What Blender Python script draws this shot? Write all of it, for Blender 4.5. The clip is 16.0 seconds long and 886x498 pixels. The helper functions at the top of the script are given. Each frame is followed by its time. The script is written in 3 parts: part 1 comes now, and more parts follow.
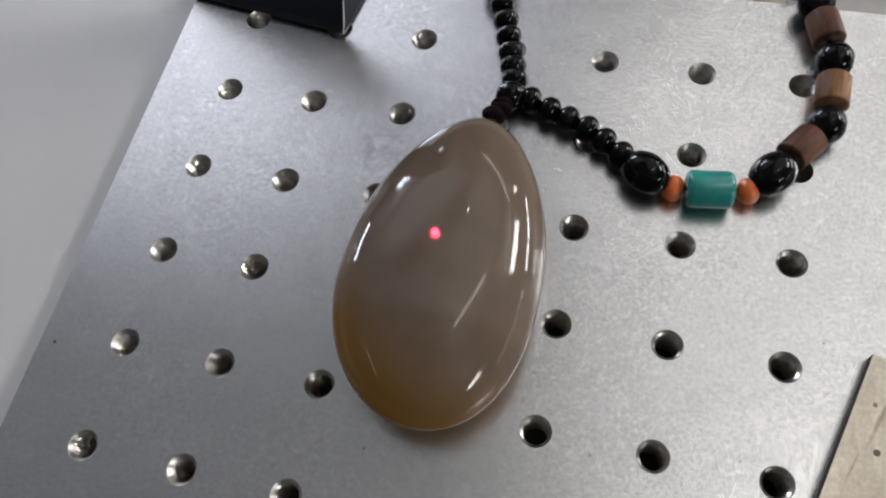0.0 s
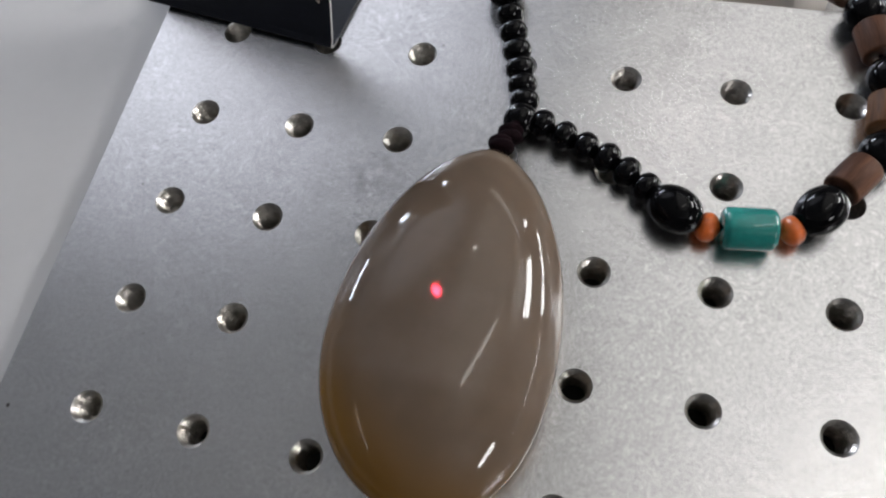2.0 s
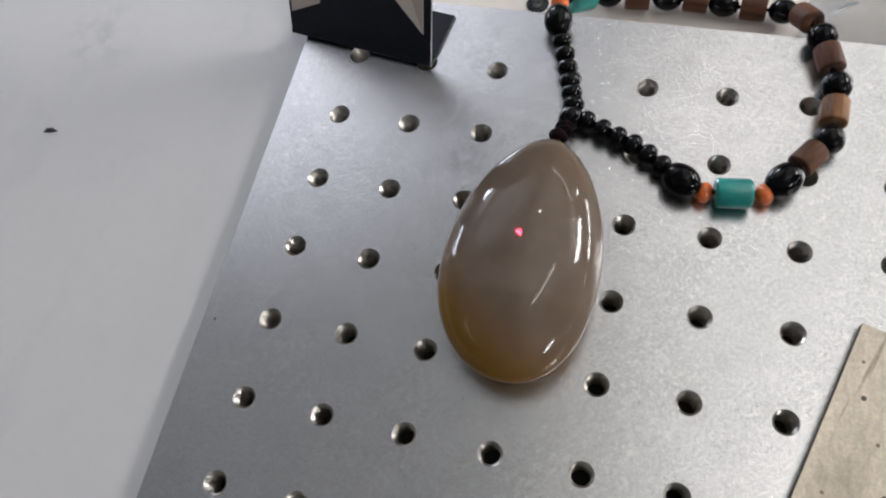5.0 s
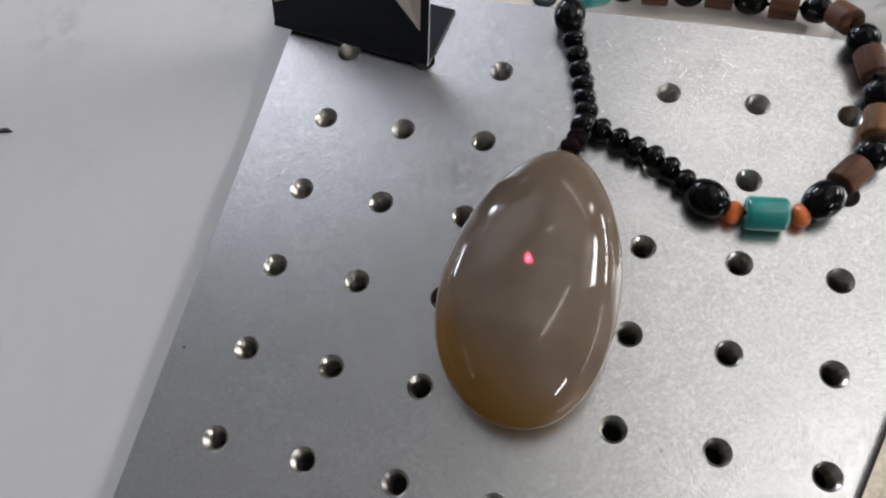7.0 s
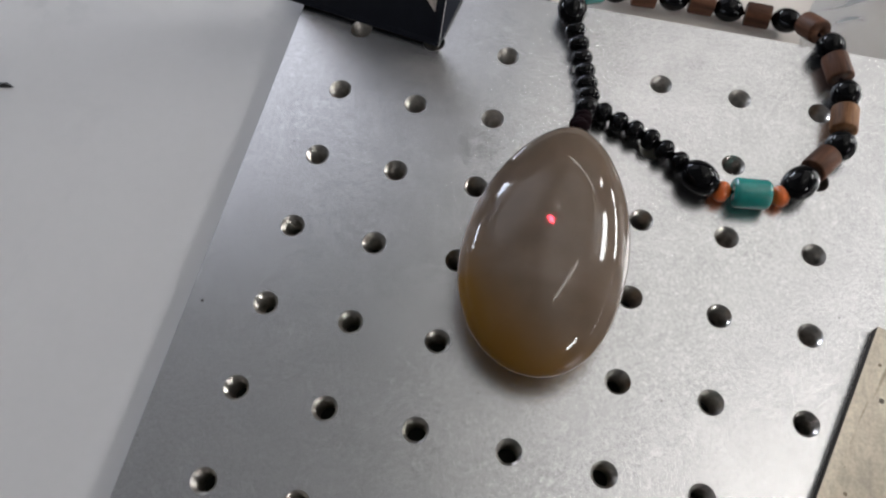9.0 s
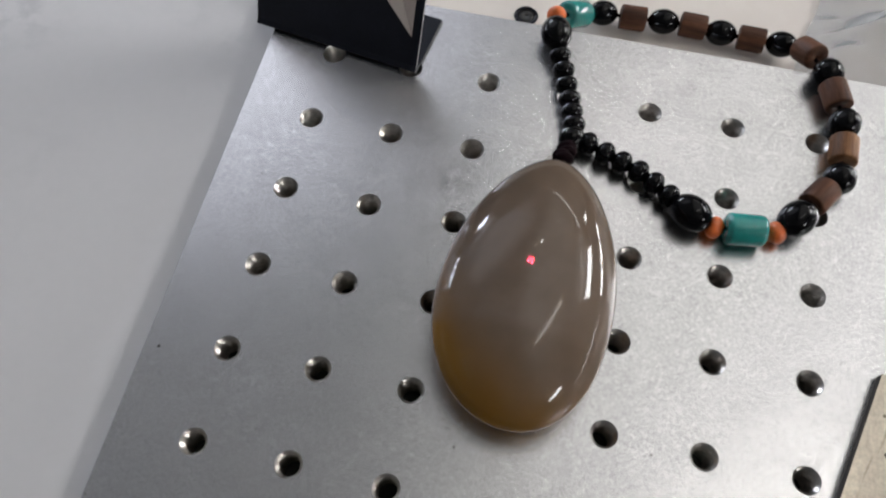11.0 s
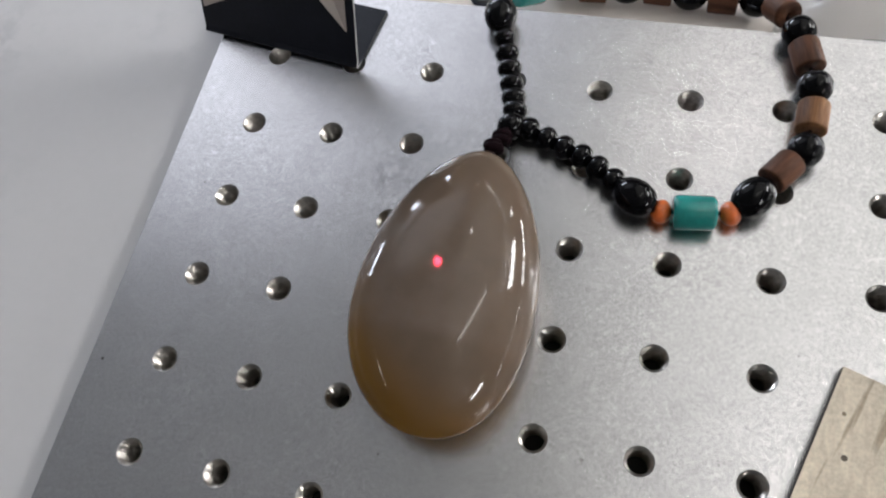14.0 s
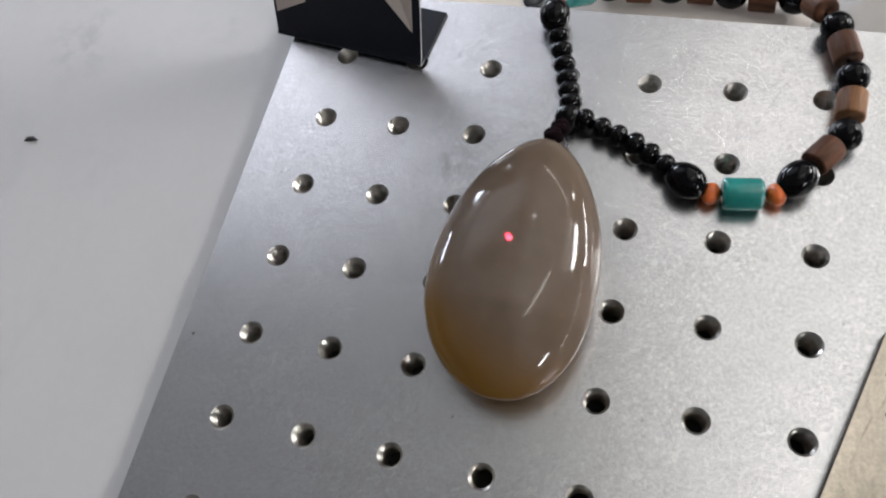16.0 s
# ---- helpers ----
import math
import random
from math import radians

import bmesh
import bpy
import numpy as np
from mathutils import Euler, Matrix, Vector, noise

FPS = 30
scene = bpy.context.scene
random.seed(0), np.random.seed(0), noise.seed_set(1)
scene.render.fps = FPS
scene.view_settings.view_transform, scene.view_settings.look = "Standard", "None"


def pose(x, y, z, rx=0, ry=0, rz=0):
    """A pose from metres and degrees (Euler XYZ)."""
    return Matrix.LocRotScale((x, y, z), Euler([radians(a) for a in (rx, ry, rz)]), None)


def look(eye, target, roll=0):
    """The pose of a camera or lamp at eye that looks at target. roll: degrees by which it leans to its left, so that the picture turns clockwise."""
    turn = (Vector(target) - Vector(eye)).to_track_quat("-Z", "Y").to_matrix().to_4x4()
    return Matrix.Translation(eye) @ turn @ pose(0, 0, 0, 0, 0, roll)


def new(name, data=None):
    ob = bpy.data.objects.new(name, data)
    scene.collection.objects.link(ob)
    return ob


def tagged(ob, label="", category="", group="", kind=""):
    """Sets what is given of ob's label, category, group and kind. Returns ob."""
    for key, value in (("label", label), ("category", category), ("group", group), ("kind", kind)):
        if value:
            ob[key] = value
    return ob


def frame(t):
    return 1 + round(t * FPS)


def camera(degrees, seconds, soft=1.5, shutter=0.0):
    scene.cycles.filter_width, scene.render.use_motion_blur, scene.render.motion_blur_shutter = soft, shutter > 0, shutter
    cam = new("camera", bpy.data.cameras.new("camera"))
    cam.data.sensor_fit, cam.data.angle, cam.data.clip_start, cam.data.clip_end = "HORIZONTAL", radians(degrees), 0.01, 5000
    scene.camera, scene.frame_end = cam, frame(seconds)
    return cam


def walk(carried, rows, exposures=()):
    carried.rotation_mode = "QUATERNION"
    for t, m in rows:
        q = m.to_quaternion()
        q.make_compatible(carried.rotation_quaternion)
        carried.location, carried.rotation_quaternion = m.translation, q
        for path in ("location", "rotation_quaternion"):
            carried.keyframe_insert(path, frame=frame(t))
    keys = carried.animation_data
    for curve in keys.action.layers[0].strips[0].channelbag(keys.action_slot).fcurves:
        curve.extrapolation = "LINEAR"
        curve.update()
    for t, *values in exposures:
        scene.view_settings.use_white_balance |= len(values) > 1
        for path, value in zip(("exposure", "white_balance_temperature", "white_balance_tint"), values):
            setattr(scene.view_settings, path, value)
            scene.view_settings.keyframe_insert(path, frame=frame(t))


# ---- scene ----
cam = camera(59.55, 16.0, soft=2.2)
PATH = [
    (0, (0.10563, -0.10868, 0.17028), (-0.08344, 0.27456, -0.73381), -14.09),
    (0.5, (0.10478, -0.10352, 0.16720), (-0.08694, 0.27499, -0.73833), -14.81),
    (1, (0.10510, -0.09400, 0.16022), (-0.08570, 0.28062, -0.74712), -14.99),
    (1.5, (0.09867, -0.08906, 0.15699), (-0.08755, 0.28156, -0.75293), -14.83),
    (2, (0.09925, -0.08830, 0.15546), (-0.08966, 0.27906, -0.75523), -15.44),
    (2.5, (0.09912, -0.08811, 0.15580), (-0.09743, 0.26361, -0.75944), -17.28),
    (3, (0.09810, -0.09525, 0.17268), (-0.10346, 0.25348, -0.74261), -18.27),
    (3.5, (0.09908, -0.10547, 0.19257), (-0.10751, 0.23500, -0.72471), -19.40),
    (4, (0.10087, -0.12236, 0.20800), (-0.11520, 0.22862, -0.70311), -19.65),
    (4.2, (0.10110, -0.12841, 0.21768), (-0.11698, 0.22551, -0.69182), -19.73),
    (6.3, (0.09800, -0.12474, 0.21404), (-0.12840, 0.23253, -0.69211), -19.89),
    (6.5, (0.09136, -0.11507, 0.20354), (-0.12055, 0.23841, -0.70758), -18.71),
    (7, (0.09153, -0.11192, 0.19816), (-0.11632, 0.23846, -0.71509), -18.19),
    (7.5, (0.08784, -0.11587, 0.19424), (-0.05729, 0.23783, -0.72979), -9.47),
    (8, (0.06852, -0.12881, 0.19318), (-0.05402, 0.24676, -0.72547), -4.90),
    (8.5, (0.06579, -0.13390, 0.20252), (-0.04510, 0.25090, -0.71379), -2.84),
    (9, (0.06766, -0.13735, 0.20569), (-0.03249, 0.26131, -0.70592), -0.95),
    (9.5, (0.07058, -0.13548, 0.20243), (-0.02448, 0.27576, -0.70413), 0.29),
    (9.7, (0.07058, -0.13548, 0.20243), (-0.02405, 0.27391, -0.70501), 0.29),
    (11.8, (0.07014, -0.11784, 0.18649), (-0.03901, 0.29734, -0.71667), -2.62),
    (12, (0.07177, -0.11786, 0.18426), (-0.05034, 0.28851, -0.72125), -5.06),
    (12.5, (0.09394, -0.11125, 0.18355), (-0.07820, 0.26665, -0.72616), -12.77),
    (13, (0.10903, -0.10524, 0.17857), (-0.08915, 0.26445, -0.72921), -16.41),
    (13.5, (0.11470, -0.10030, 0.17466), (-0.09552, 0.26371, -0.73271), -18.14),
    (14, (0.11452, -0.10547, 0.18864), (-0.11374, 0.25315, -0.71650), -20.61),
    (14.5, (0.11497, -0.11234, 0.19689), (-0.12563, 0.24689, -0.70481), -21.93),
    (15, (0.11134, -0.11620, 0.19982), (-0.13810, 0.24259, -0.69965), -22.92),
    (15.5, (0.10839, -0.12024, 0.20172), (-0.13982, 0.24109, -0.69707), -22.66),
    (16, (0.10662, -0.12212, 0.20286), (-0.14467, 0.24270, -0.69366), -22.79),
]
walk(cam, [(t, look(e, g, r)) for t, e, g, r in PATH], [(0, -0.3), (2, -0.26), (3, -0.22), (4, -0.13), (7, -0.16), (8, -0.26), (9.5, -0.31), (12, -0.23), (13.5, -0.18), (16, -0.08)])

# ---- light ----
world = bpy.data.worlds.new("world")
scene.world = world
world.use_nodes = True
wn = world.node_tree.nodes
sky = wn.new("ShaderNodeTexSky")
sky.sky_type, sky.sun_disc = "NISHITA", False
sky.sun_elevation, sky.sun_rotation = radians(35), radians(60)
world.node_tree.links.new(sky.outputs[0], wn["Background"].inputs[0])
wn["Background"].inputs[1].default_value = 0.1


def area_lamp(name, place, target, w, h, power, color):
    d = bpy.data.lights.new(name, "AREA")
    d.shape, d.size, d.size_y, d.energy, d.color = "RECTANGLE", w, h, power, color
    ob = new(name, d)
    ob.matrix_world = look(place, target)
    return ob


# daylight in the window openings: wall, place, spans
RX0, RX1, RY0, RY1, RZ0, RZ1 = -5.2, 2.5, -3.6, 4.0, -0.85, 2.0
EAST = [(0.9, 2.2, 1.4, 1.9), (0.9, 2.7, 0.38, 0.62), (3.15, 3.6, 1.45, 1.85), (-0.8, 0.7, 0.36, 0.47), (-2.2, -1.2, 1.15, 1.5), (0.19, 0.27, 0.6, 1.5)]
NORTH = [(-4.8, -2.2, 1.3, 1.5), (-4.8, -2.2, 1.68, 1.8)]
WEST = [(1.5, 2.7, 0.3, 0.6)]
EAST_RADIANCE, NORTH_RADIANCE, WEST_RADIANCE = 47.0, 120.0, 45.0
for a, b, z0, z1 in EAST:
    area_lamp("window_light", (RX1 + 0.1, (a + b) / 2, (z0 + z1) / 2), (0, (a + b) / 2, (z0 + z1) / 2), b - a, z1 - z0, EAST_RADIANCE * math.pi * (b - a) * (z1 - z0), (0.99, 0.99, 0.985))
for a, b, z0, z1 in NORTH:
    area_lamp("window_light", ((a + b) / 2, RY1 + 0.1, (z0 + z1) / 2), ((a + b) / 2, 0, (z0 + z1) / 2), b - a, z1 - z0, NORTH_RADIANCE * math.pi * (b - a) * (z1 - z0), (0.80, 0.875, 1.0))

for a, b, z0, z1 in WEST:
    area_lamp("window_light", (RX0 - 0.1, (a + b) / 2, (z0 + z1) / 2), (0, (a + b) / 2, (z0 + z1) / 2), b - a, z1 - z0, WEST_RADIANCE * math.pi * (b - a) * (z1 - z0), (0.80, 0.875, 1.0))

# red pointer beam of the marking laser, its spot drawn out a little
for dx, dy in ((-0.0003, 0.0004), (0.0, 0.0), (0.0003, -0.0005)):
    beam = bpy.data.lights.new("laser_pointer", "SPOT")
    beam.spot_size, beam.spot_blend, beam.shadow_soft_size, beam.color, beam.energy = radians(0.85), 1.0, 0.0003, (1.0, 0.05, 0.14), 20.0
    new("laser_pointer", beam).matrix_world = look((0.0732 + dx, -0.0445 + dy, 0.122), (0.0732 + dx, -0.0445 + dy, 0.0))


# ---- materials ----
def mat(name, base, rough=0.5, metal=0.0, var=0.12, scale=60.0, fine=900.0, bump=0.0, bump_scale=600.0,
        rough_var=0.0, coat=0.0, second=None, stretch=(1, 1, 1), ramp=(0.35, 0.65), sss=0.0, sss_radius=(1, 1, 1), sss_scale=0.004, ior=1.5):
    m = bpy.data.materials.new(name)
    m.use_nodes = True
    nt = m.node_tree
    n, link = nt.nodes, nt.links.new
    b = n["Principled BSDF"]
    b.inputs["Roughness"].default_value = rough
    b.inputs["Metallic"].default_value = metal
    b.inputs["Coat Weight"].default_value = coat
    b.inputs["Coat Roughness"].default_value = 0.04
    b.inputs["IOR"].default_value = ior
    if sss:
        b.inputs["Subsurface Weight"].default_value = sss
        b.inputs["Subsurface Radius"].default_value = sss_radius
        b.inputs["Subsurface Scale"].default_value = sss_scale
    tc = n.new("ShaderNodeTexCoord")
    mp = n.new("ShaderNodeMapping")
    mp.inputs["Scale"].default_value = stretch
    link(tc.outputs["Object"], mp.inputs[0])
    big = n.new("ShaderNodeTexNoise")
    big.inputs["Scale"].default_value, big.inputs["Detail"].default_value = scale, 6
    small = n.new("ShaderNodeTexNoise")
    small.inputs["Scale"].default_value, small.inputs["Detail"].default_value = fine, 3
    link(mp.outputs[0], big.inputs[0])
    link(mp.outputs[0], small.inputs[0])
    r = n.new("ShaderNodeValToRGB")
    r.color_ramp.elements[0].position, r.color_ramp.elements[1].position = ramp
    second = second or tuple(min(1, c * (1 + var)) for c in base)
    r.color_ramp.elements[0].color = (*[c * (1 - var) for c in base], 1)
    r.color_ramp.elements[1].color = (*second, 1)
    link(big.outputs[0], r.inputs[0])
    mix = n.new("ShaderNodeMixRGB")
    mix.blend_type, mix.inputs[0].default_value = "OVERLAY", min(0.6, var * 1.2)
    link(r.outputs[0], mix.inputs[1])
    link(small.outputs[0], mix.inputs[2])
    link(mix.outputs[0], b.inputs["Base Color"])
    if rough_var:
        mr = n.new("ShaderNodeMapRange")
        mr.inputs["From Min"].default_value, mr.inputs["From Max"].default_value = 0.3, 0.7
        mr.inputs["To Min"].default_value, mr.inputs["To Max"].default_value = rough - rough_var, rough + rough_var
        link(big.outputs[0], mr.inputs[0])
        link(mr.outputs[0], b.inputs["Roughness"])
    if bump:
        t = n.new("ShaderNodeTexNoise")
        t.inputs["Scale"].default_value, t.inputs["Detail"].default_value = bump_scale, 4
        link(mp.outputs[0], t.inputs[0])
        bp = n.new("ShaderNodeBump")
        bp.inputs["Strength"].default_value, bp.inputs["Distance"].default_value = bump, 0.0004
        link(t.outputs[0], bp.inputs["Height"])
        link(bp.outputs[0], b.inputs["Normal"])
    return m


def emitter(name, color, strength):
    m = bpy.data.materials.new(name)
    m.use_nodes = True
    n = m.node_tree.nodes
    n.remove(n["Principled BSDF"])
    e = n.new("ShaderNodeEmission")
    e.inputs[0].default_value, e.inputs[1].default_value = (*color, 1), strength
    m.node_tree.links.new(e.outputs[0], n["Material Output"].inputs[0])
    return m


M_PLATE = mat("blasted_aluminium", (0.610, 0.605, 0.614), 0.27, 1.0, 0.03, 90, 1500, 0.10, 2200, 0.0)


def add_specks(m, scale, size, share, color, grain=0.0):
    """Sparse small dark specks, and fine tonal grain, over a material's colour."""
    n, link = m.node_tree.nodes, m.node_tree.links.new
    b = n["Principled BSDF"]
    old = b.inputs["Base Color"].links[0].from_socket
    tc = n.new("ShaderNodeTexCoord")
    if grain:
        g = n.new("ShaderNodeTexNoise")
        g.inputs["Scale"].default_value, g.inputs["Detail"].default_value = 1100, 3
        link(tc.outputs["Object"], g.inputs[0])
        gr = n.new("ShaderNodeMapRange")
        gr.inputs["From Min"].default_value, gr.inputs["From Max"].default_value = 0.3, 0.7
        gr.inputs["To Min"].default_value, gr.inputs["To Max"].default_value = 1 - grain, 1 + grain
        link(g.outputs[0], gr.inputs[0])
        mul = n.new("ShaderNodeMixRGB")
        mul.blend_type, mul.inputs[0].default_value = "MULTIPLY", 1
        link(old, mul.inputs[1])
        link(gr.outputs[0], mul.inputs[2])
        old = mul.outputs[0]
    v = n.new("ShaderNodeTexVoronoi")
    v.inputs["Scale"].default_value = scale
    link(tc.outputs["Object"], v.inputs["Vector"])
    near = n.new("ShaderNodeMath")
    near.operation = "LESS_THAN"
    near.inputs[1].default_value = size
    link(v.outputs["Distance"], near.inputs[0])
    rare = n.new("ShaderNodeMath")
    rare.operation = "LESS_THAN"
    rare.inputs[1].default_value = share
    sep = n.new("ShaderNodeSeparateColor")
    link(v.outputs["Color"], sep.inputs[0])
    link(sep.outputs[0], rare.inputs[0])
    both = n.new("ShaderNodeMath")
    both.operation = "MULTIPLY"
    link(near.outputs[0], both.inputs[0])
    link(rare.outputs[0], both.inputs[1])
    mix = n.new("ShaderNodeMixRGB")
    mix.inputs[2].default_value = (*color, 1)
    link(both.outputs[0], mix.inputs[0])
    link(old, mix.inputs[1])
    link(mix.outputs[0], b.inputs["Base Color"])


add_specks(M_PLATE, 110, 0.045, 0.10, (0.12, 0.11, 0.10), 0.09)
add_specks(M_PLATE, 330, 0.13, 0.025, (0.42, 0.41, 0.41))


def add_flecks(m, scale, low, high, amount, light):
    """Irregular pale or dull flecks worn into a blasted surface."""
    n, link = m.node_tree.nodes, m.node_tree.links.new
    b = n["Principled BSDF"]
    old = b.inputs["Base Color"].links[0].from_socket
    tc = n.new("ShaderNodeTexCoord")
    t = n.new("ShaderNodeTexNoise")
    t.inputs["Scale"].default_value, t.inputs["Detail"].default_value, t.inputs["Roughness"].default_value, t.inputs["Distortion"].default_value = scale, 5, 0.62, 1.6
    link(tc.outputs["Object"], t.inputs[0])
    wide = n.new("ShaderNodeTexNoise")
    wide.inputs["Scale"].default_value = 24
    link(tc.outputs["Object"], wide.inputs[0])
    mr = n.new("ShaderNodeMapRange")
    mr.inputs["From Min"].default_value, mr.inputs["From Max"].default_value = low, high
    mr.inputs["To Max"].default_value = amount
    link(t.outputs[0], mr.inputs[0])
    wr = n.new("ShaderNodeMapRange")
    wr.inputs["From Min"].default_value, wr.inputs["From Max"].default_value, wr.inputs["To Min"].default_value = 0.38, 0.6, 0.35
    link(wide.outputs[0], wr.inputs[0])
    mu = n.new("ShaderNodeMath")
    mu.operation = "MULTIPLY"
    link(mr.outputs[0], mu.inputs[0])
    link(wr.outputs[0], mu.inputs[1])
    mix = n.new("ShaderNodeMixRGB")
    mix.inputs[2].default_value = (*light, 1)
    link(mu.outputs[0], mix.inputs[0])
    link(old, mix.inputs[1])
    link(mix.outputs[0], b.inputs["Base Color"])


add_flecks(M_PLATE, 520, 0.52, 0.65, 0.55, (0.80, 0.795, 0.80))
add_flecks(M_PLATE, 640, 0.53, 0.67, 0.5, (0.44, 0.435, 0.44))


def add_smears(m, scale, low, high, tint):
    """Patchy handling smears that dull the colour a little."""
    n, link = m.node_tree.nodes, m.node_tree.links.new
    b = n["Principled BSDF"]
    old = b.inputs["Base Color"].links[0].from_socket
    tc = n.new("ShaderNodeTexCoord")
    mp = n.new("ShaderNodeMapping")
    mp.inputs["Scale"].default_value = (1.0, 0.45, 1.0)
    mp.inputs["Rotation"].default_value = (0, 0, 0.6)
    link(tc.outputs["Object"], mp.inputs[0])
    t = n.new("ShaderNodeTexNoise")
    t.inputs["Scale"].default_value, t.inputs["Detail"].default_value, t.inputs["Roughness"].default_value, t.inputs["Distortion"].default_value = scale, 6, 0.55, 0.4
    link(mp.outputs[0], t.inputs[0])
    mr = n.new("ShaderNodeMapRange")
    mr.inputs["From Min"].default_value, mr.inputs["From Max"].default_value = low, high
    link(t.outputs[0], mr.inputs[0])
    mul = n.new("ShaderNodeMixRGB")
    mul.blend_type = "MULTIPLY"
    mul.inputs[2].default_value = (*tint, 1)
    link(mr.outputs[0], mul.inputs[0])
    link(old, mul.inputs[1])
    link(mul.outputs[0], b.inputs["Base Color"])


M_THREAD = mat("tapped_aluminium", (0.43, 0.405, 0.375), 0.28, 1.0, 0.2, 500, 2500)
M_RIM = mat("dulled_hole_rim", (0.46, 0.45, 0.44), 0.42, 1.0, 0.1, 500, 2500)
M_WHITE = mat("white_coating", (0.455, 0.446, 0.448), 0.36, 0.0, 0.02, 22, 300, 0.05, 500, 0.04, 0.0, (0.41, 0.402, 0.405), (1, 1, 1), (0.60, 0.76))
add_smears(M_WHITE, 30, 0.6, 0.72, (0.93, 0.93, 0.94))


def add_stains(m, spots, tint, z):
    """Faint patchy stains at given places: x, y, radius, weight."""
    n, link = m.node_tree.nodes, m.node_tree.links.new
    b = n["Principled BSDF"]
    old = b.inputs["Base Color"].links[0].from_socket
    tc = n.new("ShaderNodeTexCoord")
    t = n.new("ShaderNodeTexNoise")
    t.inputs["Scale"].default_value, t.inputs["Detail"].default_value = 130, 4
    link(tc.outputs["Object"], t.inputs[0])
    patch = n.new("ShaderNodeMapRange")
    patch.inputs["From Min"].default_value, patch.inputs["From Max"].default_value = 0.46, 0.64
    link(t.outputs[0], patch.inputs[0])
    for x, y, r, weight in spots:
        far = n.new("ShaderNodeVectorMath")
        far.operation = "DISTANCE"
        far.inputs[1].default_value = (x, y, z)
        link(tc.outputs["Object"], far.inputs[0])
        fade = n.new("ShaderNodeMapRange")
        fade.interpolation_type = "SMOOTHSTEP"
        fade.inputs["From Min"].default_value, fade.inputs["From Max"].default_value = r, 0.0
        fade.inputs["To Max"].default_value = weight
        link(far.outputs["Value"], fade.inputs[0])
        both = n.new("ShaderNodeMath")
        both.operation = "MULTIPLY"
        link(fade.outputs[0], both.inputs[0])
        link(patch.outputs[0], both.inputs[1])
        mul = n.new("ShaderNodeMixRGB")
        mul.blend_type = "MULTIPLY"
        mul.inputs[2].default_value = (*tint, 1)
        link(both.outputs[0], mul.inputs[0])
        link(old, mul.inputs[1])
        link(mul.outputs[0], b.inputs["Base Color"])
        old = mul.outputs[0]


add_stains(M_WHITE, [(-0.108, 0.0215, 0.022, 0.8), (-0.105, 0.052, 0.03, 0.5), (-0.054, 0.036, 0.012, 0.6), (-0.036, 0.027, 0.008, 0.6), (-0.079, -0.028, 0.02, 0.2)], (0.78, 0.77, 0.79), -0.0045)
add_stains(M_PLATE, [(0.0475, -0.0115, 0.009, 0.8), (0.112, 0.036, 0.008, 0.22)], (0.62, 0.61, 0.62), 0.0)
M_TABLE = mat("cream_laminate", (0.66, 0.60, 0.55), 0.4, 0.0, 0.05, 10, 200, 0.05, 300)
M_BLACKSHEET = mat("black_painted_sheet", (0.008, 0.009, 0.014), 0.4, 0.0, 0.2, 60, 800, 0.1, 900)
# pale cut edge of the black sheet, its edge highlight put into the colour
M_EDGE = mat("highlit_sheet_edge", (0.24, 0.24, 0.24), 0.4, 0.3, 0.1)
# two taupe tones: the lighter and darker shading of the stand's pale facets
M_FACET = mat("taupe_facet", (0.42, 0.36, 0.33), 0.55, 0.0, 0.06)
M_FACET_LIT = mat("lit_taupe_facet", (0.55, 0.49, 0.45), 0.55, 0.0, 0.06)
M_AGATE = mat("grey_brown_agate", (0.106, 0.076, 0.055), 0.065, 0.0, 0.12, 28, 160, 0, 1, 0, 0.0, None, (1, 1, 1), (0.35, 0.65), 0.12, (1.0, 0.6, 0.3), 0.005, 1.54)


